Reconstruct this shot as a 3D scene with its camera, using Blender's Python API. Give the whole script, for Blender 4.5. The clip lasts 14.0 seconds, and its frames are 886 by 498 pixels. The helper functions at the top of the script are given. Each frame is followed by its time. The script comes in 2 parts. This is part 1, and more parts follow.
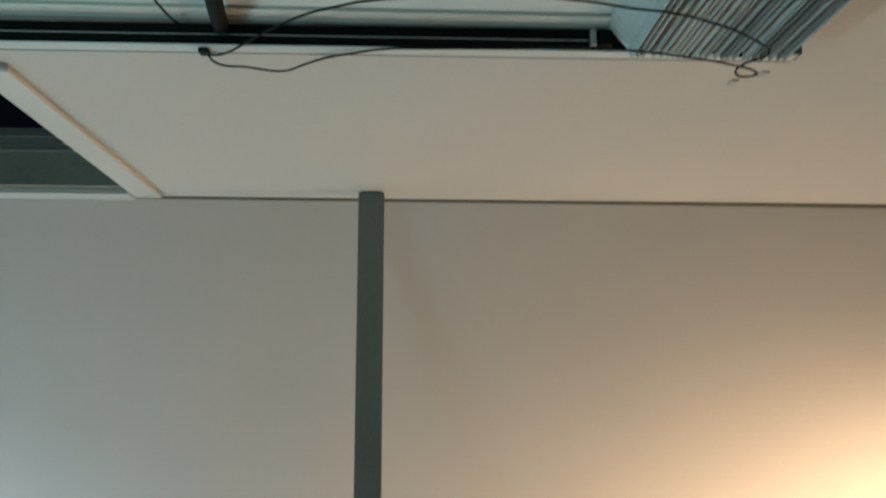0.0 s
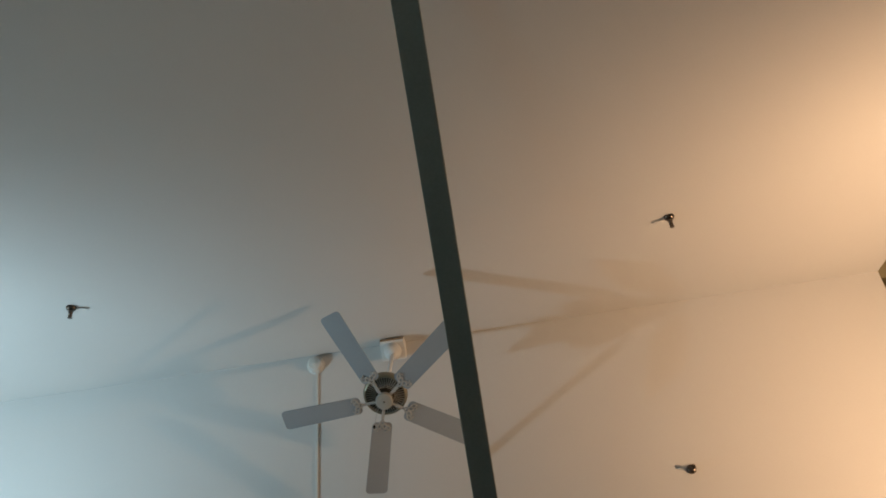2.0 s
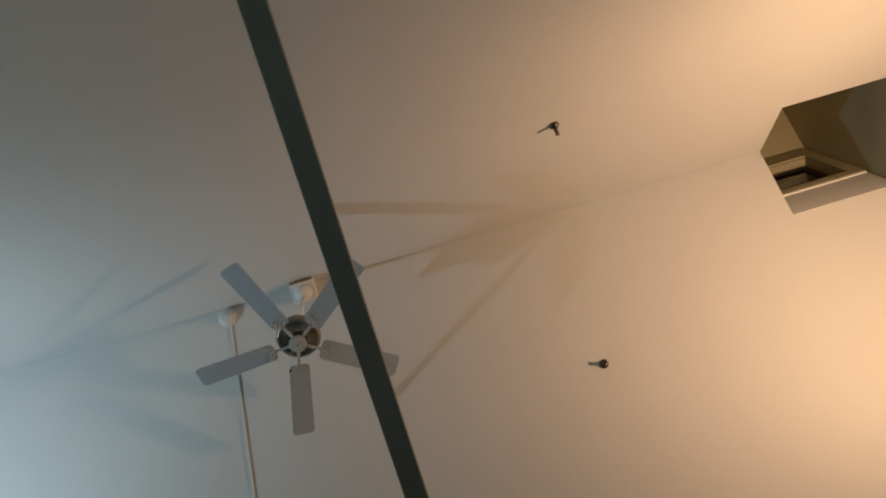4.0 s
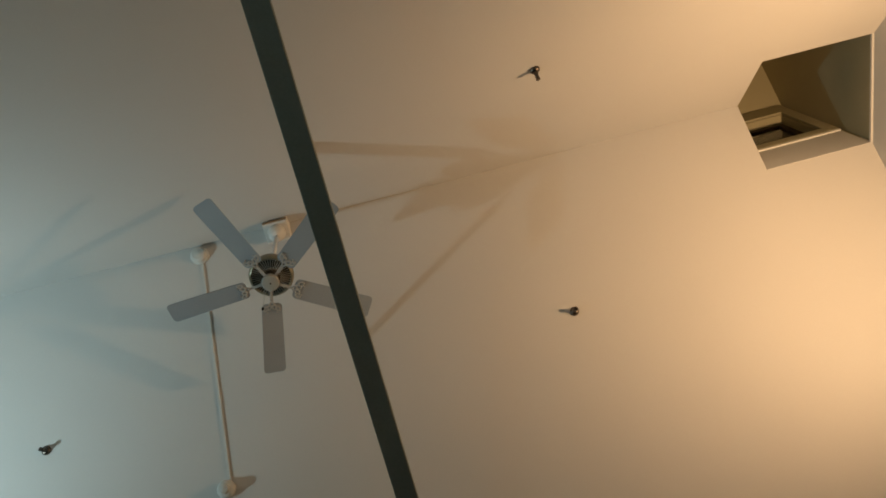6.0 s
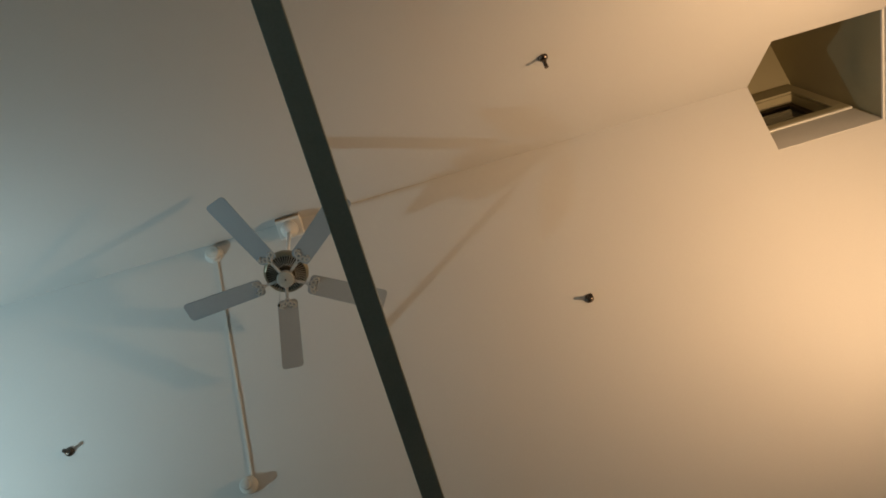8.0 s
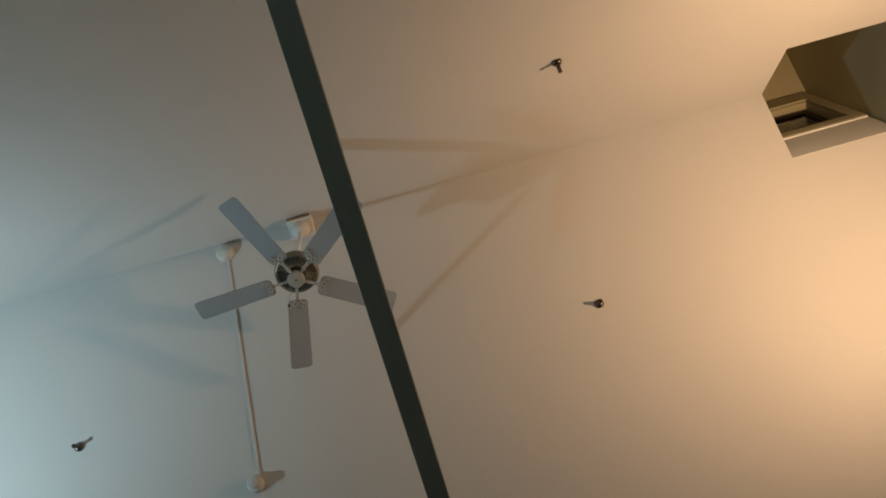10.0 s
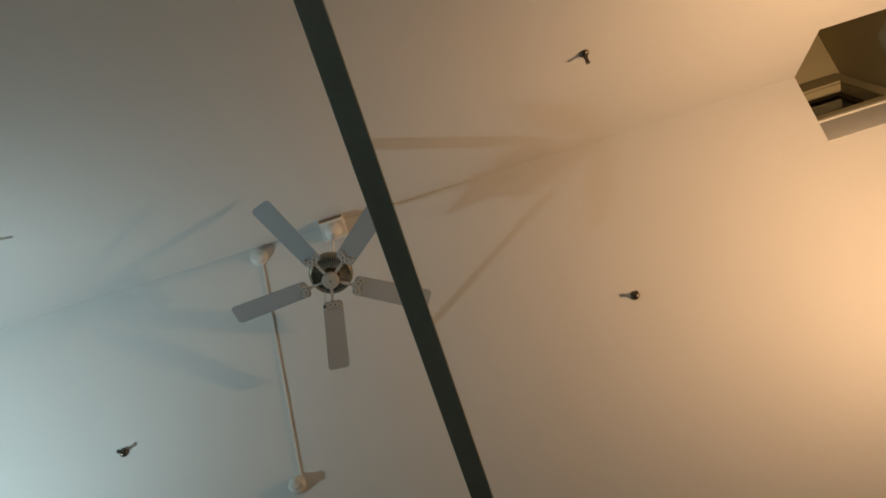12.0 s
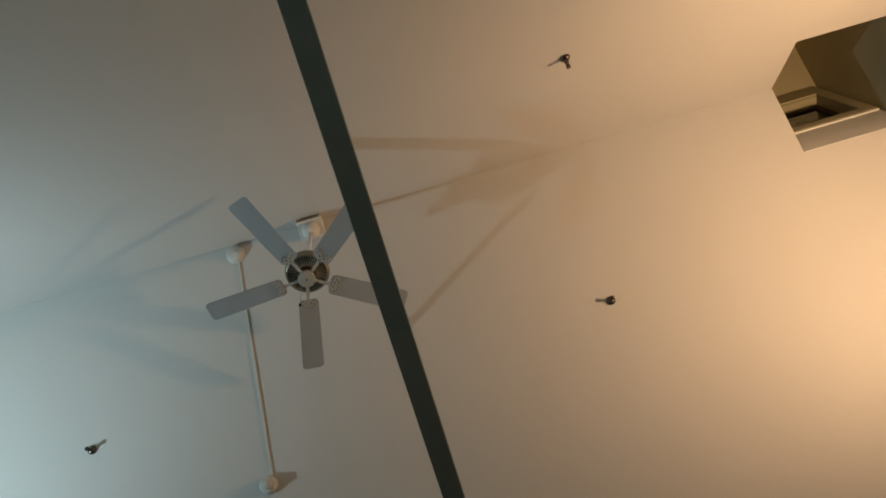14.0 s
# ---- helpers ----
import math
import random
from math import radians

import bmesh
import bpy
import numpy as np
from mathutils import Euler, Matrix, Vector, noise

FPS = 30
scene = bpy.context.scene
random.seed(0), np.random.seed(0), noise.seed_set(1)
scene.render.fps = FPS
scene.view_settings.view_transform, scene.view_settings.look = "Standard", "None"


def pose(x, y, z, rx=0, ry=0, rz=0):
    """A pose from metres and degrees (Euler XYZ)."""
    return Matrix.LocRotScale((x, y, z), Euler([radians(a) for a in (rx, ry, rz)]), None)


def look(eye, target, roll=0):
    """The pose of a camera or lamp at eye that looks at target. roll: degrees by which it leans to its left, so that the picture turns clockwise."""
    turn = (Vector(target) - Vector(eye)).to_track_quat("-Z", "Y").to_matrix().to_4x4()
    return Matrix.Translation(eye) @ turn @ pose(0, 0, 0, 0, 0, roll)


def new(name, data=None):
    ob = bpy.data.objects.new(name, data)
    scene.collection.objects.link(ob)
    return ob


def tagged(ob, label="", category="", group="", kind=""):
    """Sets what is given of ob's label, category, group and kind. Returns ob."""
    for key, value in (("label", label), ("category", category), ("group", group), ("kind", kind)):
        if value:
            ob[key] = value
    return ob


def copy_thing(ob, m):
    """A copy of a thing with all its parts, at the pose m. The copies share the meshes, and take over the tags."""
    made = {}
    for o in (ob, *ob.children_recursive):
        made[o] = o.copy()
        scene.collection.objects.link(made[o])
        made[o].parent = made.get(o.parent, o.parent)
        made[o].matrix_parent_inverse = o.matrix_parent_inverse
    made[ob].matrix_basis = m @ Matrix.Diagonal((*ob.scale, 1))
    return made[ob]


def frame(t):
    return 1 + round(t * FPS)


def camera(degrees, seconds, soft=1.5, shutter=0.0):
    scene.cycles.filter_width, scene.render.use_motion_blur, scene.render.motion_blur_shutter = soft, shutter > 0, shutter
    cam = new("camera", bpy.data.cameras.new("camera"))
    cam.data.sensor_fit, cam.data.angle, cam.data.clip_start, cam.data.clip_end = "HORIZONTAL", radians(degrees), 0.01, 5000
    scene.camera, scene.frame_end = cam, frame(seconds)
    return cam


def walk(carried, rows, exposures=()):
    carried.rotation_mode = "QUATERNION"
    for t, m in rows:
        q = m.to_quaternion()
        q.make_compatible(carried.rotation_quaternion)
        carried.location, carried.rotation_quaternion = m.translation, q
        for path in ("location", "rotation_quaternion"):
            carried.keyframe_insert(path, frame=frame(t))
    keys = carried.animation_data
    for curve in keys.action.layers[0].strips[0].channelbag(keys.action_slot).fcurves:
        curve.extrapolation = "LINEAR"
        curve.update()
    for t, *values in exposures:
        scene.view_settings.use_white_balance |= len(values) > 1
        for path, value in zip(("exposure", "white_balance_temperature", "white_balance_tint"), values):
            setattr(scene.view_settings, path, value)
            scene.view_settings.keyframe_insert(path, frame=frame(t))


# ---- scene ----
cam = camera(59.59, 14.0, soft=1.7, shutter=0.4)
ROWS = [
    (0.00, pose(-0.081, -2.058, 0.668, 191.38, 2.70, 0.30)),
    (0.30, pose(-0.084, -2.047, 0.676, 187.25, 1.72, 2.48)),
    (0.50, pose(-0.077, -2.041, 0.701, 183.58, 1.48, 4.82)),
    (0.70, pose(-0.089, -2.017, 0.723, 180.19, 1.84, 7.13)),
    (1.00, pose(-0.090, -2.009, 0.712, 174.57, 1.61, 9.64)),
    (1.50, pose(-0.114, -1.979, 0.722, 168.42, 0.84, 10.05)),
    (2.00, pose(-0.115, -1.980, 0.703, 166.47, 0.01, 9.00)),
    (2.50, pose(-0.098, -1.969, 0.706, 166.20, 0.47, 9.17)),
    (2.80, pose(-0.078, -1.954, 0.713, 166.35, 2.17, 10.68)),
    (3.00, pose(0.011, -1.960, 0.689, 166.21, 4.23, 12.68)),
    (3.20, pose(0.094, -1.956, 0.713, 166.08, 6.58, 14.90)),
    (3.50, pose(0.124, -1.981, 0.720, 165.04, 9.26, 16.70)),
    (4.00, pose(0.071, -1.969, 0.709, 161.26, 7.33, 14.75)),
    (4.20, pose(0.067, -1.962, 0.704, 160.08, 6.39, 14.20)),
    (6.30, pose(0.039, -1.912, 0.698, 157.35, 8.71, 12.39)),
    (6.50, pose(0.036, -1.909, 0.691, 157.30, 8.64, 12.50)),
    (7.00, pose(0.027, -1.911, 0.686, 157.09, 8.67, 13.43)),
    (7.50, pose(0.023, -1.926, 0.685, 157.07, 8.66, 14.37)),
    (7.70, pose(0.021, -1.928, 0.696, 157.01, 8.67, 14.43)),
    (9.80, pose(0.015, -1.957, 0.710, 156.79, 7.82, 13.37)),
    (10.00, pose(0.019, -1.950, 0.707, 156.89, 7.61, 13.74)),
    (10.50, pose(0.011, -1.939, 0.705, 157.08, 7.29, 15.01)),
    (11.00, pose(-0.000, -1.939, 0.700, 157.12, 6.90, 16.06)),
    (11.50, pose(0.006, -1.945, 0.700, 157.11, 6.52, 16.66)),
    (12.00, pose(-0.002, -1.937, 0.707, 157.19, 6.31, 16.40)),
    (12.50, pose(-0.007, -1.919, 0.699, 157.35, 6.35, 15.50)),
    (13.00, pose(0.009, -1.916, 0.699, 157.47, 6.69, 14.84)),
    (13.50, pose(0.013, -1.905, 0.708, 157.52, 7.06, 14.72)),
    (14.00, pose(-0.002, -1.896, 0.697, 157.52, 7.25, 14.69)),
]
walk(cam, ROWS, exposures=[(0.0, 0.26, 5780, 8), (0.5, -0.30, 5960, 11), (1.0, -0.55, 6200, 10), (1.5, -0.65, 6150, 13), (2.5, -0.67, 6110, 17), (3.0, -0.71, 6350, 19), (3.5, -0.89, 6050, 16), (4.0, -0.88, 6130, 16),
                           (6.5, -0.90, 6680, 9), (7.5, -0.88, 6450, 10), (10.0, -0.89, 6280, 13), (11.0, -0.84, 6430, 14), (12.5, -0.83, 6600, 14), (14.0, -0.90, 6480, 13)])

# ---- measures of the room, in metres ----
RIDGE = 6.22          # height of the ridge
PITCH = 0.9687        # fall of both slopes
HALF = 2.812          # half the width between the long walls
EAVE = RIDGE - HALF * PITCH
EAST, WEST = 3.659, -5.26
CUP_X, CUP_Y = 2.824, 0.411      # roof lantern shaft: its inner end and half its width


def slope_z(y):
    return RIDGE - abs(y) * PITCH


# ---- world and lamps ----
world = bpy.data.worlds.new("night")
scene.world = world
world.use_nodes = True
bg = world.node_tree.nodes["Background"]
bg.inputs[0].default_value = (0.25, 0.4, 0.6, 1)
bg.inputs[1].default_value = 0.004


def up_light(name, place, colour, up_watts, up_cone, blend, out_watts, radius):
    """Unseen uplights near a gable wall: one spot faces straight up, a second is added leaning out over the room to
    carry the fan's shadows.
    """
    for aim, cone, soft, watts in ((None, up_cone, blend, up_watts), ((-0.8, 0.0, 5.75), 152, 1.0, out_watts)):
        data = bpy.data.lights.new(name, "SPOT")
        data.spot_size, data.spot_blend = radians(cone), soft
        data.color, data.energy, data.shadow_soft_size = colour, watts, radius
        new(name, data).matrix_basis = pose(*place, 180, 0, 0) if aim is None else look(place, aim)


up_light("warm_lamp", (3.45, -0.06, 3.28), (1.0, 0.61, 0.31), 470, 166, 0.70, 242, 0.055)
up_light("cool_lamp", (-4.98, 0.0, 3.17), (0.655, 0.925, 0.985), 440, 152, 0.64, 228, 0.035)

# an unseen light added for the cool lit lower part of the room; it throws the tie beam's soft shadow on the slope
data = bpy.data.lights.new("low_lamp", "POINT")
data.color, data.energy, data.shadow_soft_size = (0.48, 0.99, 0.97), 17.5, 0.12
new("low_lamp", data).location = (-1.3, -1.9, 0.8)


# ---- materials ----
def shader(name, colour, rough=0.6, metal=0.0, vary=0.06, scale=3.0, fine=60.0, bump=0.02, spec=0.5):
    """Paint, metal or plastic with broad tonal drift, fine grain and a slight relief."""
    m = bpy.data.materials.new(name)
    m.use_nodes = True
    nt = m.node_tree
    b = nt.nodes["Principled BSDF"]
    co = nt.nodes.new("ShaderNodeTexCoord")
    big = nt.nodes.new("ShaderNodeTexNoise")
    big.inputs["Scale"].default_value, big.inputs["Detail"].default_value = scale, 4
    small = nt.nodes.new("ShaderNodeTexNoise")
    small.inputs["Scale"].default_value, small.inputs["Detail"].default_value = fine, 3
    add = nt.nodes.new("ShaderNodeMath")
    add.operation = "ADD"
    ramp = nt.nodes.new("ShaderNodeMapRange")
    ramp.inputs["From Min"].default_value, ramp.inputs["From Max"].default_value = 0.6, 1.4
    ramp.inputs["To Min"].default_value, ramp.inputs["To Max"].default_value = 1 - vary, 1 + vary
    mul = nt.nodes.new("ShaderNodeVectorMath")
    mul.operation = "SCALE"
    mul.inputs[0].default_value = colour
    bmp = nt.nodes.new("ShaderNodeBump")
    bmp.inputs["Strength"].default_value = bump
    bmp.inputs["Distance"].default_value = 0.01
    link = nt.links.new
    link(co.outputs["Object"], big.inputs["Vector"])
    link(co.outputs["Object"], small.inputs["Vector"])
    link(big.outputs["Fac"], add.inputs[0])
    link(small.outputs["Fac"], add.inputs[1])
    link(add.outputs[0], ramp.inputs["Value"])
    link(ramp.outputs[0], mul.inputs["Scale"])
    link(mul.outputs[0], b.inputs["Base Color"])
    link(small.outputs["Fac"], bmp.inputs["Height"])
    link(bmp.outputs[0], b.inputs["Normal"])
    b.inputs["Roughness"].default_value, b.inputs["Metallic"].default_value = rough, metal
    b.inputs["Specular IOR Level"].default_value = spec
    return m


def glass(name, tint=(0.9, 0.95, 0.95)):
    m = bpy.data.materials.new(name)
    m.use_nodes = True
    b = m.node_tree.nodes["Principled BSDF"]
    b.inputs["Base Color"].default_value = (*tint, 1)
    b.inputs["Roughness"].default_value = 0.02
    b.inputs["Transmission Weight"].default_value = 1.0
    b.inputs["IOR"].default_value = 1.5
    return m


CEILING = shader("ceiling_paint", (0.51, 0.505, 0.49), 0.85, vary=0.03, scale=0.9, fine=140, bump=0.05, spec=0.2)
WALL = shader("wall_paint", (0.60, 0.60, 0.585), 0.8, vary=0.03, scale=1.1, fine=120, bump=0.05, spec=0.25)
LINING = shader("beige_lining", (0.66, 0.60, 0.51), 0.8, vary=0.05, scale=3.0, fine=90, bump=0.05)
RAILFACE = shader("rail_face", (0.62, 0.68, 0.70), 0.5, vary=0.05, scale=6, fine=100, bump=0.02)
# Darker, more olive than the ceiling: part of the shaft's shade is painted in.
SHAFT = shader("shaft_paint_dimmed", (0.385, 0.355, 0.235), 0.85, vary=0.04, scale=2.0, fine=120, bump=0.05, spec=0.2)
BEAM = shader("beam_paint", (0.180, 0.197, 0.182), 0.6, vary=0.10, scale=4.0, fine=90, bump=0.05, spec=0.3)
# Whiter copy of the trim paint, lifting the strip out of the rail's shade.
STRIP = shader("strip_paint_lifted", (0.88, 0.88, 0.85), 0.5, vary=0.03, scale=5, fine=80, bump=0.02)
TRIM = shader("trim_paint", (0.66, 0.665, 0.64), 0.45, vary=0.03, scale=5, fine=80, bump=0.02)
FAN_WHITE = shader("fan_enamel", (0.76, 0.77, 0.77), 0.35, vary=0.03, scale=6, fine=90, bump=0.01)
MOUNT = shader("mount_enamel", (0.58, 0.575, 0.55), 0.55, vary=0.04, scale=7, fine=90, bump=0.02)
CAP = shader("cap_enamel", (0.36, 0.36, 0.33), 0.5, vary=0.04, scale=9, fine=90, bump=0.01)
# Dark bluish base puts underside shade and the cool lamp's tint into the blades.
BLADE = shader("blade_laminate_shaded", (0.295, 0.33, 0.36), 0.5, vary=0.04, scale=5, fine=120, bump=0.02)
PEWTER = shader("motor_pewter", (0.27, 0.25, 0.185), 0.38, metal=0.75, vary=0.12, scale=9, fine=90, bump=0.01)
# Near-black base: the shade inside the motor bowl is put into this colour.
CAVITY = shader("motor_recess_dark", (0.045, 0.036, 0.022), 0.5, metal=0.3, vary=0.25, scale=25, fine=160, bump=0.1)
IRON = shader("iron_enamel", (0.40, 0.40, 0.385), 0.4, vary=0.05, scale=9, fine=90)
RIB = shader("rib_enamel", (0.42, 0.40, 0.35), 0.4, vary=0.05, scale=9, fine=90)
BOX_WHITE = shader("box_plastic", (0.52, 0.52, 0.49), 0.6, vary=0.03, scale=9, fine=100, bump=0.01)
CHROME = shader("sprinkler_metal", (0.12, 0.10, 0.085), 0.28, metal=1.0, vary=0.10, scale=20, fine=150, bump=0.02)
WOOD = shader("block_wood", (0.30, 0.20, 0.11), 0.7, vary=0.2, scale=18, fine=120, bump=0.1)
BLACK = shader("black_rail", (0.004, 0.0045, 0.0045), 0.6, vary=0.15, scale=12, fine=120, bump=0.02, spec=0.08)
RUBBER = shader("black_cable", (0.006, 0.009, 0.008), 0.6, vary=0.15, scale=30, fine=150, bump=0.02, spec=0.15)
GREYMETAL = shader("grey_metal", (0.35, 0.37, 0.37), 0.4, metal=0.7, vary=0.1, scale=15, fine=120)
SLATS = [shader("blind_vinyl_%s" % s, c, 0.5, vary=0.1, scale=6, fine=100, bump=0.02) for s, c in
         (("a", (0.42, 0.48, 0.48)), ("b", (0.44, 0.45, 0.43)), ("c", (0.58, 0.59, 0.56)), ("d", (0.19, 0.215, 0.215)), ("e", (0.38, 0.41, 0.41)))]
SHADE = shader("shade_fabric", (0.76, 0.84, 0.86), 0.8, vary=0.06, scale=6, fine=220, bump=0.05)
SEAM = shader("dark_seam", (0.19, 0.18, 0.15), 0.9, vary=0.2, scale=8, fine=80, bump=0.1)
# Unseen walls: tone chosen to tint and limit light bounced onto the slopes.
PANEL = shader("unseen_wall_bounce", (0.40, 0.36, 0.30), 0.8, vary=0.05, scale=1.2, fine=100, bump=0.05)
LINE_AND_CAP = shader("shadow_line_and_cap", (0.06, 0.075, 0.085), 0.6, vary=0.1, scale=12, fine=120)
# Unseen floor: a brown picked to warm the bounced light.
FLOOR = shader("unseen_floor_bounce", (0.15, 0.10, 0.062), 0.6, vary=0.2, scale=3, fine=90, bump=0.1, spec=0.3)
SOFFIT = shader("soffit_board", (0.26, 0.27, 0.235), 0.8, vary=0.15, scale=5, fine=60, bump=0.1)
DARKWOOD = shader("dark_sash", (0.04, 0.024, 0.013), 0.6, vary=0.2, scale=12, fine=90, bump=0.05)
GLASS = glass("window_glass")


# ---- building helpers ----
def mesh_of(name, bm, mat, smooth=False):
    me = bpy.data.meshes.new(name)
    bmesh.ops.recalc_face_normals(bm, faces=bm.faces)
    for f in bm.faces:
        f.smooth = smooth
    bm.to_mesh(me)
    bm.free()
    me.materials.append(mat)
    return me


def part(name, bm, mat, parent=None, label="", smooth=False, at=None):
    ob = new(name, mesh_of(name, bm, mat, smooth))
    if at is not None:
        ob.matrix_basis = at
    if parent is not None:
        ob.parent = parent
    if label:
        ob["label"] = label
    return ob


def thing(name, at, label, category, group="", kind=""):
    ob = new(name)
    ob.empty_display_size = 0.1
    ob.matrix_basis = at
    return tagged(ob, label, category, group, kind)


def box(bm, lo, hi, bevel=0.0):
    lo, hi = Vector(lo), Vector(hi)
    made = bmesh.ops.create_cube(bm, size=1, matrix=Matrix.Translation((lo + hi) / 2) @ Matrix.Diagonal((*(hi - lo), 1)))
    if bevel:
        edges = list({e for v in made["verts"] for e in v.link_edges})
        bmesh.ops.bevel(bm, geom=edges, offset=bevel, segments=2, affect="EDGES", profile=0.5)
    return bm


def boxed(lo, hi, bevel=0.0):
    return box(bmesh.new(), lo, hi, bevel)


def lathe(bm, profile, segments=32, m=None):
    """Turns (radius, height) pairs round z."""
    rings = []
    for r, z in profile:
        if r < 1e-6:
            rings.append([bm.verts.new((0, 0, z))])
        else:
            rings.append([bm.verts.new((r * math.cos(2 * math.pi * k / segments), r * math.sin(2 * math.pi * k / segments), z)) for k in range(segments)])
    for a, b in zip(rings, rings[1:]):
        for k in range(segments):
            n = (k + 1) % segments
            quad = [a[k % len(a)], a[n % len(a)], b[n % len(b)], b[k % len(b)]]
            seen = list(dict.fromkeys(quad))
            if len(seen) > 2:
                bm.faces.new(seen)
    if m is not None:
        bmesh.ops.transform(bm, matrix=m, verts=[v for ring in rings for v in ring])
    return bm


def ring(bm, major, minor, m, around=20, across=8):
    rows = []
    for i in range(around):
        a = 2 * math.pi * i / around
        rows.append([bm.verts.new(m @ Vector(((major + minor * math.cos(c)) * math.cos(a), (major + minor * math.cos(c)) * math.sin(a), minor * math.sin(c))))
                     for c in (2 * math.pi * j / across for j in range(across))])
    for i in range(around):
        for j in range(across):
            bm.faces.new((rows[i][j], rows[(i + 1) % around][j], rows[(i + 1) % around][(j + 1) % across], rows[i][(j + 1) % across]))
    return bm


def tube(name, points, radius, mat, parent=None, label=""):
    """A round wire or pipe through a few points."""
    cu = bpy.data.curves.new(name, "CURVE")
    cu.dimensions, cu.bevel_depth, cu.bevel_resolution, cu.resolution_u, cu.use_fill_caps = "3D", radius, 3, 8, True
    sp = cu.splines.new("BEZIER")
    sp.bezier_points.add(len(points) - 1)
    for bp, p in zip(sp.bezier_points, points):
        bp.co, bp.handle_left_type, bp.handle_right_type = p, "AUTO", "AUTO"
    tmp = bpy.data.objects.new(name, cu)
    scene.collection.objects.link(tmp)
    me = bpy.data.meshes.new_from_object(tmp.evaluated_get(bpy.context.evaluated_depsgraph_get()))
    bpy.data.objects.remove(tmp)
    me.materials.clear()
    me.materials.append(mat)
    for f in me.polygons:
        f.use_smooth = True
    ob = new(name, me)
    if parent is not None:
        ob.parent = parent
    if label:
        ob["label"] = label
    return ob


def panel(us, vs, holes, place, depth):
    """A slab over the grid us x vs without the cells in holes. place(u, v, d) gives a corner at depth d."""
    bm = bmesh.new()
    solid = {(i, j) for i in range(len(us) - 1) for j in range(len(vs) - 1)} - set(holes)
    cache = {}

    def vert(i, j, d):
        if (i, j, d) not in cache:
            cache[i, j, d] = bm.verts.new(place(us[i], vs[j], d))
        return cache[i, j, d]

    for i, j in sorted(solid):
        c = [(i, j), (i + 1, j), (i + 1, j + 1), (i, j + 1)]
        bm.faces.new([vert(a, b, 0.0) for a, b in c])
        bm.faces.new([vert(a, b, depth) for a, b in reversed(c)])
        for (di, dj), (p, q) in {(0, -1): (0, 1), (1, 0): (1, 2), (0, 1): (2, 3), (-1, 0): (3, 0)}.items():
            if (i + di, j + dj) not in solid:
                bm.faces.new([vert(*c[p], 0.0), vert(*c[q], 0.0), vert(*c[q], depth), vert(*c[p], depth)])
    return bm


def askew(ob):
    """The windowed wall stands a third of a degree out of square with the tie beam."""
    about = Matrix.Translation((-0.2, -HALF, 0))
    ob.matrix_basis = Matrix.Translation((0, -0.005, 0)) @ about @ Matrix.Rotation(0.0048, 4, "Z") @ about.inverted() @ ob.matrix_basis
    return ob


def on_slope(x, y, turn=0.0):
    """A pose on the ceiling at (x, y) whose z points into the room, square to the slope."""
    down = Vector((0, math.copysign(1, y), -PITCH)).normalized()
    n = Vector((0, -math.copysign(PITCH, y), -1)).normalized()
    side = down.cross(n)
    m = Matrix((side, down, n)).transposed().to_4x4()
    m.translation = Vector((x, y, slope_z(y)))
    return m @ pose(0, 0, 0, 0, 0, turn)


# ---- the shell of the room ----
floor = part("floor", boxed((WEST, -HALF, -0.12), (EAST, HALF, 0.0)), FLOOR)
tagged(floor, "unseen floor of the tall room, brown to warm the bounced light", "floor", kind="structure")

# long wall with the windows: upper window, then the wide lower one
US = [WEST, -2.45, -2.25, -1.073, 0.74, EAST]
VS = [0.0, 0.06, 2.078, 2.47, 3.391, EAVE + 0.35]
wall_s = part("wall_south", panel(US, VS, {(2, 3), (1, 3), (2, 1), (3, 1)}, lambda u, v, d: (u, -HALF - d, v), 0.21), WALL)
tagged(askew(wall_s), "off-white painted wall with an upper window", "wall", kind="structure")
wall_n = part("wall_north", boxed((WEST, HALF, 0), (EAST, HALF + 0.16, EAVE + 0.35)), PANEL)
tagged(wall_n, "unseen long wall, cream to warm the bounced light", "wall", kind="structure")


def gable(name, x, out, label):
    bm = bmesh.new()
    ys = [-HALF - 0.16, -CUP_Y, 0.0, CUP_Y, HALF + 0.16] if out > 0 else [-HALF - 0.16, 0.0, HALF + 0.16]
    tops = [(y, slope_z(y) + 0.06) for y in ys]
    if out > 0:
        tops = [tops[0], (-CUP_Y, slope_z(CUP_Y)), (CUP_Y, slope_z(CUP_Y)), tops[-1]]
    outline = [(ys[-1], 0.0), (ys[0], 0.0)] + tops
    a = [bm.verts.new((x, y, z)) for y, z in outline]
    b = [bm.verts.new((x + out, y, z)) for y, z in outline]
    bm.faces.new(a)
    bm.faces.new(list(reversed(b)))
    for k in range(len(a)):
        n = (k + 1) % len(a)
        bm.faces.new((a[k], a[n], b[n], b[k]))
    return tagged(part(name, bm, WALL if out > 0 else PANEL), label, "wall", kind="structure")


gable("wall_east", EAST, 0.16, "off-white painted gable wall under the roof lantern")
gable("wall_west", WEST, -0.16, "unseen gable wall, cream to warm the bounced light")

XS = [WEST - 0.1, CUP_X, EAST, EAST + 0.1]
for side, name in ((-1, "ceiling_south"), (1, "ceiling_north")):
    vs = [0.0, CUP_Y, HALF + (0.04 if side < 0 else -0.004)]
    slab = panel(XS, vs, {(1, 0), (2, 0)}, lambda u, v, d: (u, side * v, slope_z(v) + d), 0.16)
    tagged(part(name, slab, CEILING), "white painted sloping ceiling meeting at a ridge", "ceiling", kind="structure")
    inner, outer = side * (HALF - 0.009), side * (HALF + 0.014)
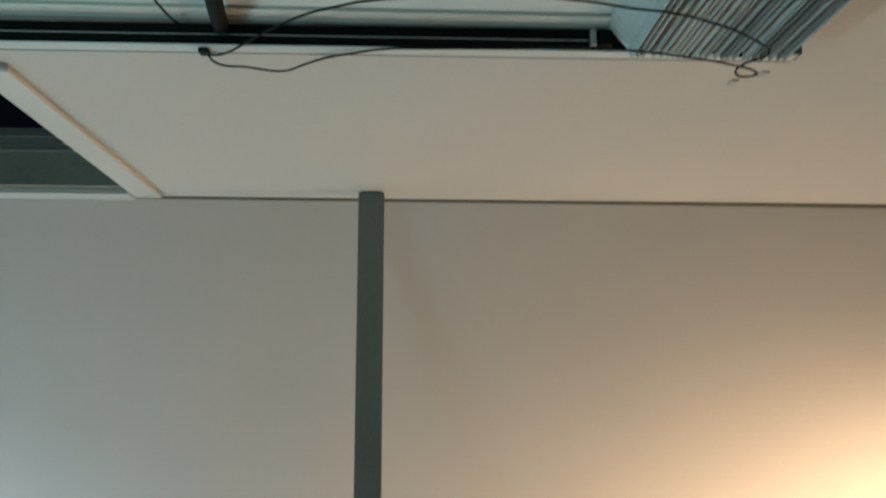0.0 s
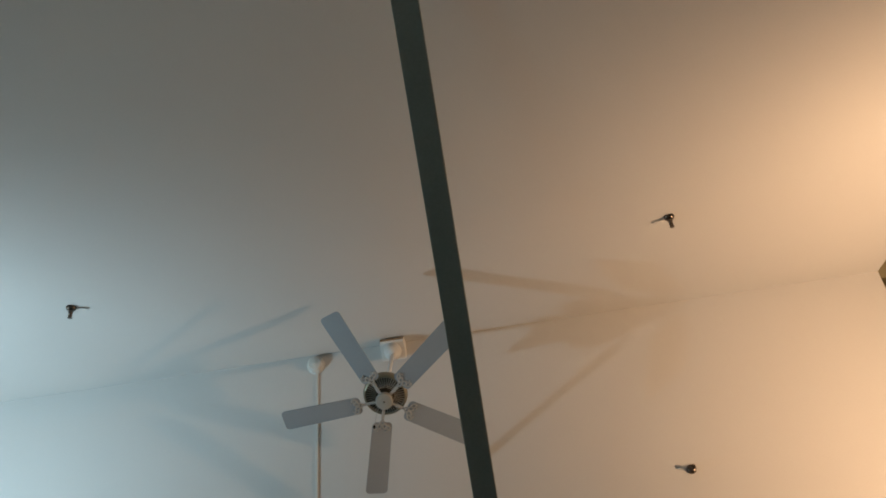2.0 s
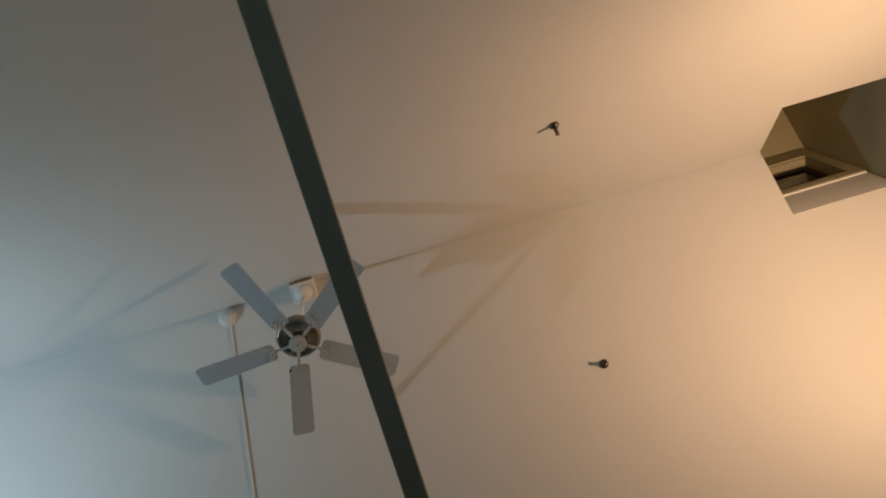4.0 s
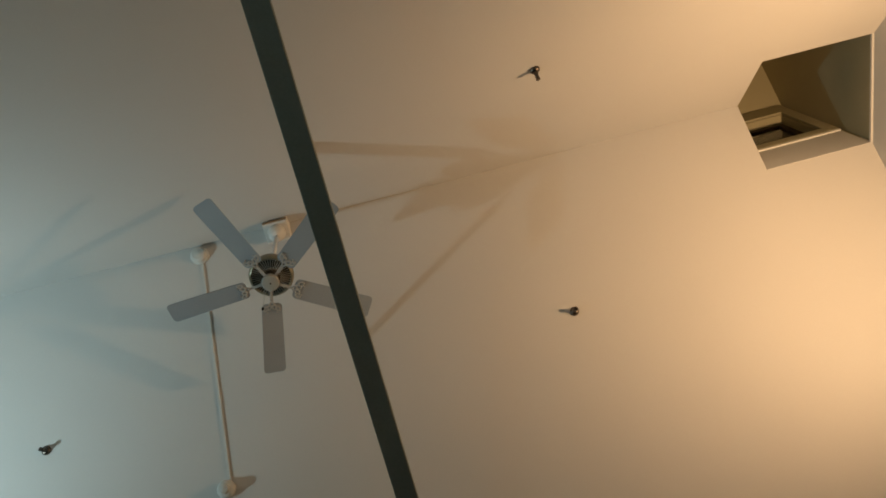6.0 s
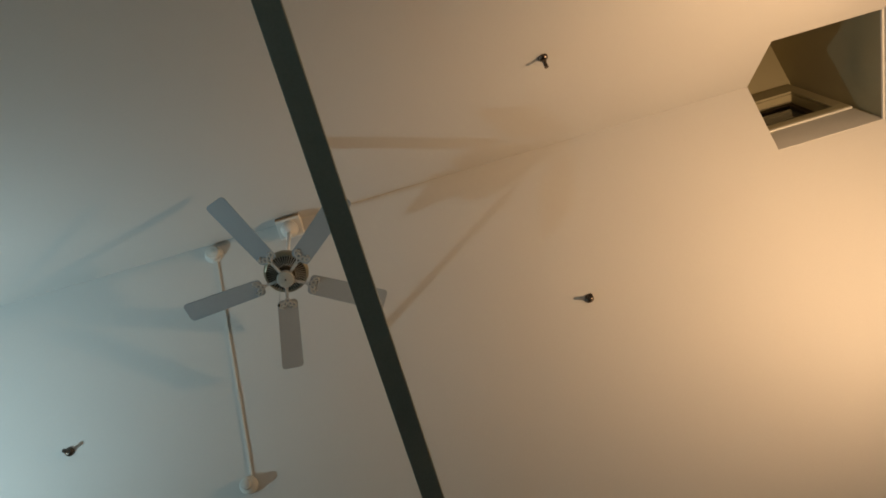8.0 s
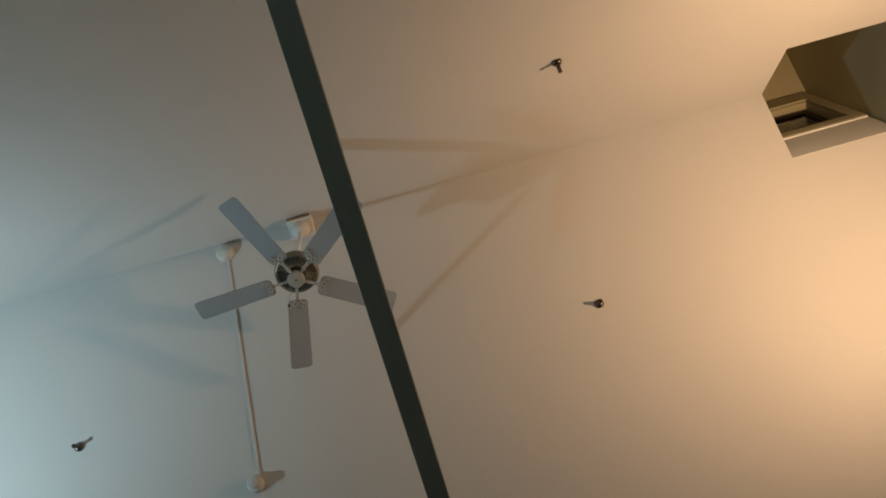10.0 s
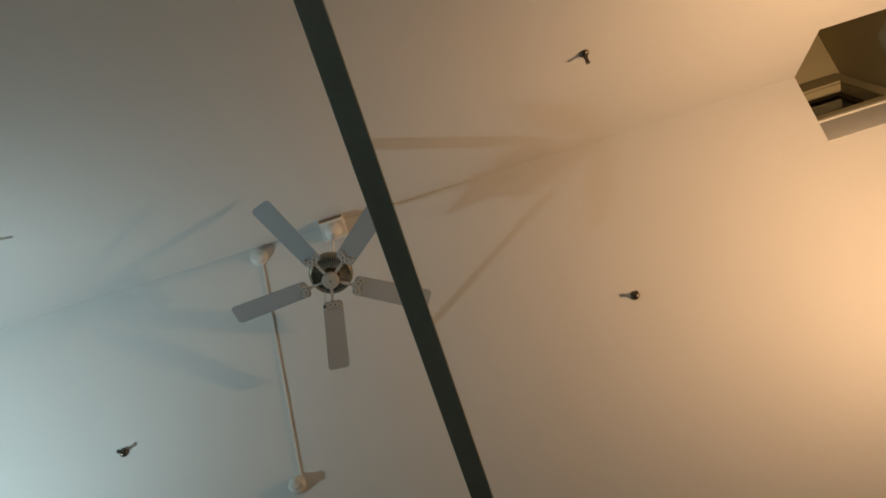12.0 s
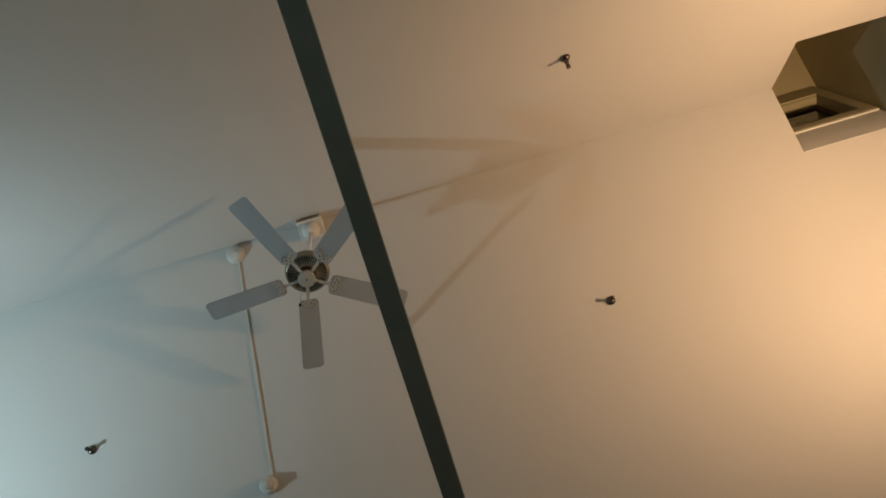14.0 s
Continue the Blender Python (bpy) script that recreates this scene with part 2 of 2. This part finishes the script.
    seam = boxed((WEST, min(inner, outer), EAVE - 0.010), (EAST, max(inner, outer), EAVE + 0.10))
    seam = part("trim", seam, SEAM)
    if side < 0:
        askew(seam)
    tagged(seam, "dark open seam between wall and sloping ceiling", "trim", kind="structure")

# ---- roof lantern: a square shaft through the ridge, its own small gable and a window ----
LOW, TOP, PEAK = slope_z(CUP_Y), 7.10, 7.50
lantern = thing("wall_lantern", pose(0, 0, 0), "cream painted roof lantern shaft through the ridge", "lantern shaft", kind="structure")
e = 0.003
WX0, WX1, WZ0, WZ1 = CUP_X + 0.13, EAST - 0.10, 6.30, 6.90
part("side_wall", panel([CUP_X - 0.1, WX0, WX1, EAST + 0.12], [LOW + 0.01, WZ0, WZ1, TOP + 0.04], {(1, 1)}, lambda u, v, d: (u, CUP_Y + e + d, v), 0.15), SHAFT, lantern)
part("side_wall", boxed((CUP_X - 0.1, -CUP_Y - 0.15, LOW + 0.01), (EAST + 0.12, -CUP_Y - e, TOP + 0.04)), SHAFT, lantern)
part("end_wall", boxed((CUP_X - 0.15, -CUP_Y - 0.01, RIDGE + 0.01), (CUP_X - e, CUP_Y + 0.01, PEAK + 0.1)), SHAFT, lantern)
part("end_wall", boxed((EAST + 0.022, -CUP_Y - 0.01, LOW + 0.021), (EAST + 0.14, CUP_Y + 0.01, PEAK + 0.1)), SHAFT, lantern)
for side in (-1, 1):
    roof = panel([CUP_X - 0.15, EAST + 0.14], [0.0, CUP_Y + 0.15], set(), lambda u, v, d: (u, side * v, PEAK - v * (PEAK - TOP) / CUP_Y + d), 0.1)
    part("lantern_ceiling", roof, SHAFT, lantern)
tagged(part("trim", boxed((EAST - 0.014, -CUP_Y, LOW - 0.004), (EAST + 0.07, CUP_Y, LOW + 0.020), 0.004), WALL), "narrow white bead along the top of the gable wall", "trim", kind="structure")

# lantern window: wide casing, deep reveal, dark sash and glass
win = thing("window_lantern", pose(0, 0, 0), "small cream framed window with dark glass in the roof lantern", "window", kind="structure")
cy = CUP_Y
part("window_sill", boxed((CUP_X + 0.02, cy - 0.020, 6.190), (EAST - 0.005, cy + 0.0, 6.215), 0.005), TRIM, win, "pale sill board catching the lamp light")
# Paler than the shaft wall it covers, to lift the sill's shade.
part("wall_strip", boxed((CUP_X + 0.004, cy - 0.006, LOW + 0.004), (EAST - 0.005, cy, 6.189)), WALL, win, "shaft wall strip under the sill, painted paler against the sill's shade")
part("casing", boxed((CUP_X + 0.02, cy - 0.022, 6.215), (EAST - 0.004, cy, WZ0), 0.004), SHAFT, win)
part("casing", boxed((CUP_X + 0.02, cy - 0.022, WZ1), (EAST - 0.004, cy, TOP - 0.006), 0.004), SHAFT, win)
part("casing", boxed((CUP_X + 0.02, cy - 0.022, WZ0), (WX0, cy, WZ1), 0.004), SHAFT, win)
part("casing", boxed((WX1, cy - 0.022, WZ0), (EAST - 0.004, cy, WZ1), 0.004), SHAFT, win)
for lo, hi in (((WX0, cy + 0.08, WZ0), (WX1, cy + 0.12, WZ0 + 0.05)), ((WX0, cy + 0.08, WZ1 - 0.05), (WX1, cy + 0.12, WZ1)),
               ((WX0, cy + 0.08, WZ0 + 0.05), (WX0 + 0.05, cy + 0.12, WZ1 - 0.05)), ((WX1 - 0.05, cy + 0.08, WZ0 + 0.05), (WX1, cy + 0.12, WZ1 - 0.05))):
    part("sash", boxed(lo, hi, 0.005), DARKWOOD, win, "dark stained sash rail")
part("pane", boxed((WX0 + 0.05, cy + 0.098, WZ0 + 0.05), (WX1 - 0.05, cy + 0.104, WZ1 - 0.05)), GLASS, win)

# ---- tie beam across the room ----
beam = part("tie_beam", boxed((-0.255, -HALF, 3.382), (-0.162, HALF, 3.424), 0.004), BEAM)
tagged(beam, "dark grey-green painted wooden tie beam spanning between walls", "beam", kind="structure")

# ---- upper window in the long wall ----
wy = -HALF
# No pane here, so that no reflection greys the dark opening.
up = thing("window_upper", pose(0, 0, 0), "white cased upper window without a pane, facing the dark night", "window", kind="structure")
askew(up)
side = boxed((-1.073, wy, 2.36), (-0.976, wy + 0.015, EAVE - 0.036), 0.003)
for v in side.verts:
    if v.co.x > -1.0:
        v.co.x -= 0.014 * (EAVE - v.co.z) / 1.1      # the board narrows a little towards the sill
part("casing", side, TRIM, up)
part("casing", boxed((-2.56, wy, 2.36), (-2.45, wy + 0.026, EAVE - 0.022), 0.004), TRIM, up)
part("casing", boxed((-2.45, wy, 3.391), (-1.073, wy + 0.022, EAVE - 0.03), 0.004), TRIM, up)
part("window_sill", boxed((-2.58, wy, 2.343), (-0.986, wy + 0.018, 2.358), 0.004), GREYMETAL, up, "grey sill board under the casing")
part("casing", boxed((-2.45, wy, 2.36), (-1.073, wy + 0.020, 2.47), 0.004), TRIM, up)
part("head_lining", boxed((-2.45, wy - 0.208, 3.362), (-1.074, wy - 0.002, 3.390)), SOFFIT, up, "dull grey head lining of the recess")
for y0, y1, z0 in ((0.124, 0.131, 3.346), (0.150, 0.156, 3.350), (0.172, 0.205, 3.338)):
    part("head_track", boxed((-2.45, wy - y1, z0), (-1.074, wy - y0, 3.362), 0.002), GREYMETAL, up, "dull aluminium window track")
part("sash", boxed((-2.45, wy - 0.195, 2.47), (-1.074, wy - 0.15, 2.52), 0.004), GREYMETAL, up, "dull aluminium sash rail")
part("sash", boxed((-2.45, wy - 0.195, 2.52), (-2.41, wy - 0.15, 3.335), 0.004), GREYMETAL, up, "dull aluminium sash rail")

# ---- lower window: recess, shade, headrail and stacked vertical blind ----
low = thing("window_lower", pose(0, 0, 0), "wide lower window with a beige lined head", "window", kind="structure")
askew(low)
part("head_lining", boxed((-2.25, wy - 0.15, 2.066), (0.74, wy + 0.004, 2.079), 0.002), LINING, low)
part("head_casing", boxed((-2.3, wy + 0.0045, 2.064), (0.74, wy + 0.0075, 2.106), 0.001), STRIP, low, "narrow white strip under the rail")
part("pane", boxed((-2.25, wy - 0.12, 0.06), (0.74, wy - 0.114, 2.066)), GLASS, low)
shade = part("window_shade", boxed((-2.24, wy - 0.006, 0.07), (0.73, wy - 0.001, 2.064)), SHADE)
tagged(askew(shade), "pale blue-grey fabric shade drawn over the window", "window shade")

rail = thing("headrail", pose(0, 0, 0), "headrail with a black grooved underside and pale front", "blind rail")
part("channel", boxed((-2.3, wy + 0.008, 2.108), (0.715, wy + 0.029, 2.140), 0.002), BLACK, rail)
part("channel", boxed((-2.3, wy + 0.032, 2.108), (0.715, wy + 0.052, 2.140), 0.002), BLACK, rail)
part("lip", boxed((-2.3, wy + 0.0292, 2.110), (0.715, wy + 0.0318, 2.13)), GREYMETAL, rail, "thin grey lip between the channels")
part("front_face", boxed((-2.3, wy + 0.0525, 2.107), (0.72, wy + 0.056, 2.138), 0.001), RAILFACE, rail, "pale grey-blue front strip")
# Dark strip laid on to draw the shadow line beyond the front strip.
part("shadow_strip", boxed((-2.3, wy + 0.0525, 2.1382), (0.72, wy + 0.0556, 2.1430)), LINE_AND_CAP, rail, "thin dark strip drawn as the shadow line along the front strip")
part("top_face", boxed((-2.3, wy + 0.001, 2.1405), (0.72, wy + 0.0522, 2.147), 0.001), GREYMETAL, rail)
part("end_cap", boxed((0.7155, wy + 0.006, 2.104), (0.728, wy + 0.054, 2.142), 0.003), LINE_AND_CAP, rail, "dark plastic end cap")
part("carrier", boxed((0.305, wy + 0.018, 2.085), (0.330, wy + 0.050, 2.107), 0.003), BLACK, rail, "black carrier clip")
part("carrier", boxed((0.287, wy + 0.012, 2.09), (0.300, wy + 0.050, 2.107), 0.003), GREYMETAL, rail)

blind = thing("vertical_blind", pose(0, 0, 0), "pale teal vertical blind slats stacked together", "blind")
rng = random.Random(4)
x = 0.350
for k in range(24):
    w = 0.089
    turn = 50 if k == 0 else 84 + rng.uniform(-3.5, 3.5)
    m = Matrix.Translation((x, wy + 0.036, 2.090 - rng.random() * 0.003)) @ Matrix.Rotation(radians(turn), 4, "Z")
    bm = bmesh.new()
    for j in range(6):
        u0, u1 = -w / 2 + w * j / 6, -w / 2 + w * (j + 1) / 6
        d0, d1 = 0.0022 * (1 - (2 * u0 / w) ** 2), 0.0022 * (1 - (2 * u1 / w) ** 2)
        v = [bm.verts.new(p) for p in ((u0, d0, 0), (u1, d1, 0), (u1, d1, -1.98), (u0, d0, -1.98))]
        bm.faces.new(v)
    bmesh.ops.remove_doubles(bm, verts=bm.verts, dist=1e-5)
    bmesh.ops.solidify(bm, geom=bm.faces[:], thickness=0.0012)
    tone = 0 if k < 2 else rng.choice((1, 2, 2, 4)) if k < 14 else rng.choice((0, 3, 4))
    slat = part("slat", bm, SLATS[tone], blind, at=m)
    part("hanger", boxed((-0.034, -0.0015, -0.006), (0.034, 0.0038, 0.006), 0.001), BLACK if k % 7 == 3 else TRIM, slat)
    x += rng.uniform(0.010, 0.0205)

hose = tube("hose", [(-0.424, wy + 0.034, 1.88), (-0.431, wy + 0.032, 1.96), (-0.439, wy + 0.028, 2.02), (-0.450, wy + 0.019, 2.098)], 0.0165, RUBBER)
tagged(hose, "thick black flexible hose hanging from the headrail", "hose")
f = 0.062      # how far the cables hang out from the wall
cord = tube("cable", [(-0.481, wy + f, 2.134), (-0.477, wy + f, 2.167), (-0.460, wy + f, 2.186), (-0.422, wy + f, 2.190), (-0.356, wy + f, 2.210), (-0.334, wy + f, 2.206),
                      (-0.292, wy + f, 2.174), (-0.242, wy + f, 2.140), (-0.195, wy + f, 2.121), (-0.127, wy + f, 2.098),
                      (-0.030, wy + f, 2.092), (0.140, wy + f, 2.086),
                      (0.287, wy + f, 2.076), (0.338, wy + 0.075, 2.057), (0.446, wy + 0.09, 2.049), (0.575, wy + 0.09, 2.088), (0.629, wy + 0.09, 2.115), (0.638, wy + 0.09, 2.129),
                      (0.614, wy + 0.09, 2.141), (0.597, wy + 0.09, 2.130), (0.587, wy + 0.09, 2.109), (0.592, wy + 0.09, 2.079), (0.619, wy + 0.09, 2.045)], 0.0023, RUBBER)
part("cable_tie", boxed((-0.496, wy + 0.0565, 2.112), (-0.474, wy + 0.066, 2.138), 0.004), RUBBER, cord, "small black tie where the cables meet")
tagged(cord, "thin black cable looping along the headrail", "cable")
cord = tube("cable", [(-0.481, wy + f, 2.134), (-0.468, wy + f, 2.138), (-0.443, wy + f, 2.127), (-0.402, wy + f, 2.088), (-0.317, wy + f, 2.005), (-0.255, wy + f, 1.958),
                      (-0.202, wy + f, 1.932), (-0.161, wy + f, 1.915), (0.050, wy + 0.07, 1.872),
                      (0.241, wy + 0.07, 1.887), (0.297, wy + 0.085, 1.877), (0.378, wy + 0.09, 1.883), (0.460, wy + 0.09, 1.914), (0.527, wy + 0.09, 1.950), (0.582, wy + 0.09, 1.989),
                      (0.611, wy + 0.09, 2.013), (0.621, wy + 0.09, 2.040)], 0.0023, RUBBER)
tagged(cord, "thin black cable draped below the headrail", "cable")
cord = tube("cable", [(-0.552, wy + 0.02, 1.90), (-0.545, wy + 0.025, 1.97), (-0.538, wy + 0.02, 2.06), (-0.536, wy + 0.010, 2.107)], 0.0023, RUBBER)
tagged(cord, "short thin black cable below the headrail", "cable")

clip = part("cable_clip", boxed((0.690, wy, 2.358), (0.708, wy + 0.004, 2.386), 0.0015), BOX_WHITE)
tagged(clip, "small white cable clip on the wall", "cable clip", group="cable clips")
tagged(copy_thing(clip, pose(0.052, 0, -0.050)), group="cable clips")

# ---- ceiling fan hung from the ridge ----
FX = -0.801
fan = thing("ceiling_fan", pose(FX, 0, RIDGE), "white five-blade ceiling fan on a long downrod", "ceiling fan")
Z = lambda z: z - RIDGE
bm = bmesh.new()
outline = [(-0.075, Z(6.085)), (0.075, Z(6.085)), (0.075, Z(6.143)), (0.0, Z(6.215)), (-0.075, Z(6.143))]
a = [bm.verts.new((-0.088, y, z)) for y, z in outline]
b = [bm.verts.new((0.088, y, z)) for y, z in outline]
bm.faces.new(a), bm.faces.new(list(reversed(b)))
for k in range(5):
    bm.faces.new((a[k], a[(k + 1) % 5], b[(k + 1) % 5], b[k]))
part("mounting_block", bm, MOUNT, fan, "white wedge block at the ridge")
part("edge_strip", boxed((-0.088, -0.082, Z(6.088)), (0.088, -0.0755, Z(6.118)), 0.002), WOOD, fan, "raw brown wood strip on the block")
part("mounting_plate", boxed((-0.088, -0.077, Z(6.075)), (0.088, 0.076, Z(6.087)), 0.003), MOUNT, fan)
part("canopy", lathe(bmesh.new(), [(0.063, Z(6.075)), (0.065, Z(6.06)), (0.061, Z(6.03)), (0.048, Z(6.0)), (0.028, Z(5.982)), (0.016, Z(5.978)), (0, Z(5.978))], 40), MOUNT, fan, smooth=True)
part("downrod", lathe(bmesh.new(), [(0, Z(6.0)), (0.0135, Z(6.0)), (0.0135, Z(5.36)), (0, Z(5.36))], 16), FAN_WHITE, fan, smooth=True)
housing = part("motor_housing", lathe(bmesh.new(), [(0.02, Z(5.450)), (0.035, Z(5.440)), (0.04, Z(5.415)), (0.075, Z(5.405)), (0.115, Z(5.385)), (0.135, Z(5.350)), (0.142, Z(5.322)), (0.143, Z(5.308)),
                                                    (0.141, Z(5.298)), (0.137, Z(5.288)), (0.131, Z(5.282)), (0.124, Z(5.279)), (0.120, Z(5.281)), (0.120, Z(5.30))], 56), PEWTER, fan, "dull pewter motor bowl", smooth=True)
part("motor_core", lathe(bmesh.new(), [(0.124, Z(5.302)), (0.055, Z(5.302)), (0.05, Z(5.315))], 36), CAVITY, housing, "dark surface holding the shade behind the vent ribs", smooth=True)
part("inner_plate", lathe(bmesh.new(), [(0.045, Z(5.281)), (0.057, Z(5.279)), (0.060, Z(5.292)), (0.045, Z(5.294))], 36), CAVITY, housing, "dark inner plate round the hub", smooth=True)
rib = mesh_of("vent_rib", box(bmesh.new(), (0.054, -0.0014, -0.006), (0.1225, 0.0014, 0.005), 0.0006), RIB)
for k in range(45):
    ob = new("vent_rib", rib)
    ob.parent = housing
    ob.matrix_basis = pose(0, 0, Z(5.284), 0, 0, 8 * k + 4)
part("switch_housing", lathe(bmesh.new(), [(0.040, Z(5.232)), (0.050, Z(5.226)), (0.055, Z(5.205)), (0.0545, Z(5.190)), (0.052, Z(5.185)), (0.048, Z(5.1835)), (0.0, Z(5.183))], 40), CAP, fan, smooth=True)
part("switch_neck", lathe(bmesh.new(), [(0.044, Z(5.318)), (0.048, Z(5.30)), (0.049, Z(5.26)), (0.047, Z(5.228))], 36), CAVITY, fan, "neck above the cap, coloured as dark recess shade", smooth=True)
part("cap_screw", lathe(bmesh.new(), [(0.005, Z(5.184)), (0.005, Z(5.180)), (0.003, Z(5.178)), (0, Z(5.178))], 14), CAVITY, fan, "small dark screw in the cap")


def blade_mesh():
    bm = bmesh.new()
    pts = []
    r = 0.026
    for cx, cyy, a0 in ((0.653 - r, -0.071 + r, -90), (0.653 - r, 0.071 - r, 0), (0.150 + 0.028, 0.064 - 0.028, 90), (0.150 + 0.028, -0.064 + 0.028, 180)):
        rr = r if cx > 0.4 else 0.028
        for k in range(7):
            a = radians(a0 + 15 * k)
            pts.append((cx + rr * math.cos(a), cyy + rr * math.sin(a)))
    top = [bm.verts.new((px, py, 0.003)) for px, py in pts]
    bot = [bm.verts.new((px, py, -0.003)) for px, py in pts]
    bm.faces.new(top), bm.faces.new(list(reversed(bot)))
    for k in range(len(pts)):
        n = (k + 1) % len(pts)
        bm.faces.new((bot[k], bot[n], top[n], top[k]))
    return bm


def iron_mesh():
    bm = bmesh.new()
    box(bm, (0.046, -0.0100, 0.0), (0.130, 0.0100, 0.006), 0.002)
    for sgn in (-1, 1):
        m = Matrix.Translation((0.146, sgn * 0.011, 0.0)) @ Matrix.Rotation(sgn * radians(34), 4, "Z")
        bmesh.ops.create_cube(bm, size=1, matrix=m @ Matrix.Diagonal((0.042, 0.009, 0.006, 1)))
        ring(bm, 0.0115, 0.0054, Matrix.Translation((0.184, sgn * 0.039, -0.004)) @ Matrix.Rotation(sgn * radians(30), 4, "Z") @ Matrix.Diagonal((1.45, 0.9, 0.7, 1)))
        ring(bm, 0.0115, 0.0054, Matrix.Translation((0.174, sgn * 0.0155, -0.004)) @ Matrix.Rotation(sgn * radians(12), 4, "Z") @ Matrix.Diagonal((1.35, 0.95, 0.7, 1)))
        lathe(bm, [(0, -0.011), (0.004, -0.010), (0.005, -0.006), (0.005, 0.0)], 10, Matrix.Translation((0.207, sgn * 0.030, 0)))
    return bm


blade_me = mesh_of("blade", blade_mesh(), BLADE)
iron_me = mesh_of("blade_iron", iron_mesh(), IRON, True)
FAN_TURN = 32.5
for k in range(5):
    turn = pose(0, 0, Z(5.198), 0, 0, FAN_TURN + 72 * k)
    ob = new("blade_iron", iron_me)
    ob.parent, ob.matrix_basis = fan, turn @ pose(0, 0, 0.006, -8)
    ob["label"] = "white scrolled blade iron"
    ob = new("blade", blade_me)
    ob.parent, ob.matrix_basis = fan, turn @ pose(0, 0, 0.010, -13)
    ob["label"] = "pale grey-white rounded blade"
chain = tube("pull_chain", [(-0.046, 0.030, Z(5.24)), (-0.058, 0.060, Z(5.20)), (-0.060, 0.072, Z(5.14)), (-0.060, 0.073, Z(5.02))], 0.0016, GREYMETAL, fan, "thin metal pull chain")
part("chain_knob", lathe(bmesh.new(), [(0, 0.012), (0.006, 0.008), (0.008, -0.004), (0.006, -0.014), (0, -0.017)], 12), RUBBER, chain, "small black chain knob", smooth=True, at=pose(-0.060, 0.073, Z(5.01)))

# ---- sprinkler heads ----


def sprinkler(at):
    s = thing("sprinkler_head", at, "dark chrome fire sprinkler head on the ceiling", "sprinkler", group="ceiling sprinklers")
    part("escutcheon", lathe(bmesh.new(), [(0.032, 0.0), (0.0325, 0.004), (0.031, 0.011), (0.027, 0.018), (0.021, 0.023), (0.014, 0.025), (0, 0.025)], 28), CHROME, s, smooth=True)
    part("body", lathe(bmesh.new(), [(0, 0.02), (0.0165, 0.023), (0.0150, 0.034), (0.0125, 0.045), (0.0110, 0.056), (0, 0.056)], 14), CHROME, s, smooth=True)
    arms = bmesh.new()
    for sgn in (-1, 1):
        for (x0, z0), (x1, z1) in (((0.007, 0.050), (0.0085, 0.062)), ((0.0085, 0.062), (0.004, 0.073))):
            m = Matrix.Translation((sgn * (x0 + x1) / 2, 0, (z0 + z1) / 2)) @ Matrix.Rotation(math.atan2(sgn * (x1 - x0), z1 - z0), 4, "Y")
            bmesh.ops.create_cube(arms, size=1, matrix=m @ Matrix.Diagonal((0.0075, 0.012, math.hypot(x1 - x0, z1 - z0) + 0.003, 1)))
    part("frame_arms", arms, CHROME, s)
    part("glass_bulb", lathe(bmesh.new(), [(0, 0.050), (0.004, 0.052), (0.0045, 0.060), (0.003, 0.071), (0, 0.073)], 10), CHROME, s, smooth=True)
    part("deflector", lathe(bmesh.new(), [(0, 0.072), (0.006, 0.072), (0.0145, 0.075), (0.015, 0.078), (0, 0.079)], 16), CHROME, s)
    return s


for x, y in ((1.119, -0.850), (1.108, 0.878), (-2.637, 0.860), (-2.676, -0.861)):
    sprinkler(on_slope(x, y, 20))

# ---- raceway with a round box above and a lampholder below ----


def round_box(at, label, h, r):
    s = thing("ceiling_box", at, label, "junction box")
    part("base", lathe(bmesh.new(), [(0, 0.0), (r + 0.009, 0.0), (r + 0.009, 0.010), (r + 0.005, 0.015), (0, 0.015)], 32), BOX_WHITE, s, smooth=True)
    part("cover", lathe(bmesh.new(), [(r, 0.012), (r, h - 0.030), (r * 0.96, h - 0.018), (r * 0.82, h - 0.008), (r * 0.60, h - 0.003), (r * 0.57, h - 0.004), (r * 0.5, h - 0.001), (0, h)], 32), BOX_WHITE, s, "white domed cover", smooth=True)
    return s


A, B = (-1.405, 0.060), (-1.476, 1.272)
C, D = (-1.395, 0.075), (-1.449, 1.245)
round_box(on_slope(*A), "round white box at the upper raceway end", 0.058, 0.060)
holder = thing("lampholder", on_slope(*B), "white ceramic ceiling lampholder at the lower raceway end", "lampholder")
part("base", lathe(bmesh.new(), [(0, 0.0), (0.060, 0.0), (0.060, 0.024), (0.058, 0.038), (0.052, 0.050), (0.042, 0.058), (0.032, 0.061), (0, 0.061)], 32), BOX_WHITE, holder, smooth=True)
part("socket", lathe(bmesh.new(), [(0.034, 0.056), (0.033, 0.088), (0.031, 0.097), (0.026, 0.101), (0.024, 0.098), (0.020, 0.103), (0, 0.104)], 28), BOX_WHITE, holder, "white socket collar", smooth=True)
raceway = thing("raceway", on_slope(*C), "thin white surface cable raceway running down the slope", "raceway")
end = on_slope(*C).inverted() @ on_slope(*D).translation
turn = Matrix.Rotation(math.atan2(-end.x, end.y), 4, "Z")
run = end.length
part("base_strip", boxed((-0.0105, 0, 0), (0.0105, run, 0.0025), 0.0006), BOX_WHITE, raceway, at=turn)
part("cover_strip", boxed((-0.0095, 0.004, 0.0025), (0.0095, run - 0.004, 0.0115), 0.0016), BOX_WHITE, raceway, at=turn)
for share in (0.30, 0.66):
    part("joint_cover", boxed((-0.0118, share * run - 0.014, 0.0), (0.0118, share * run + 0.014, 0.0126), 0.0014), BOX_WHITE, raceway, at=turn)
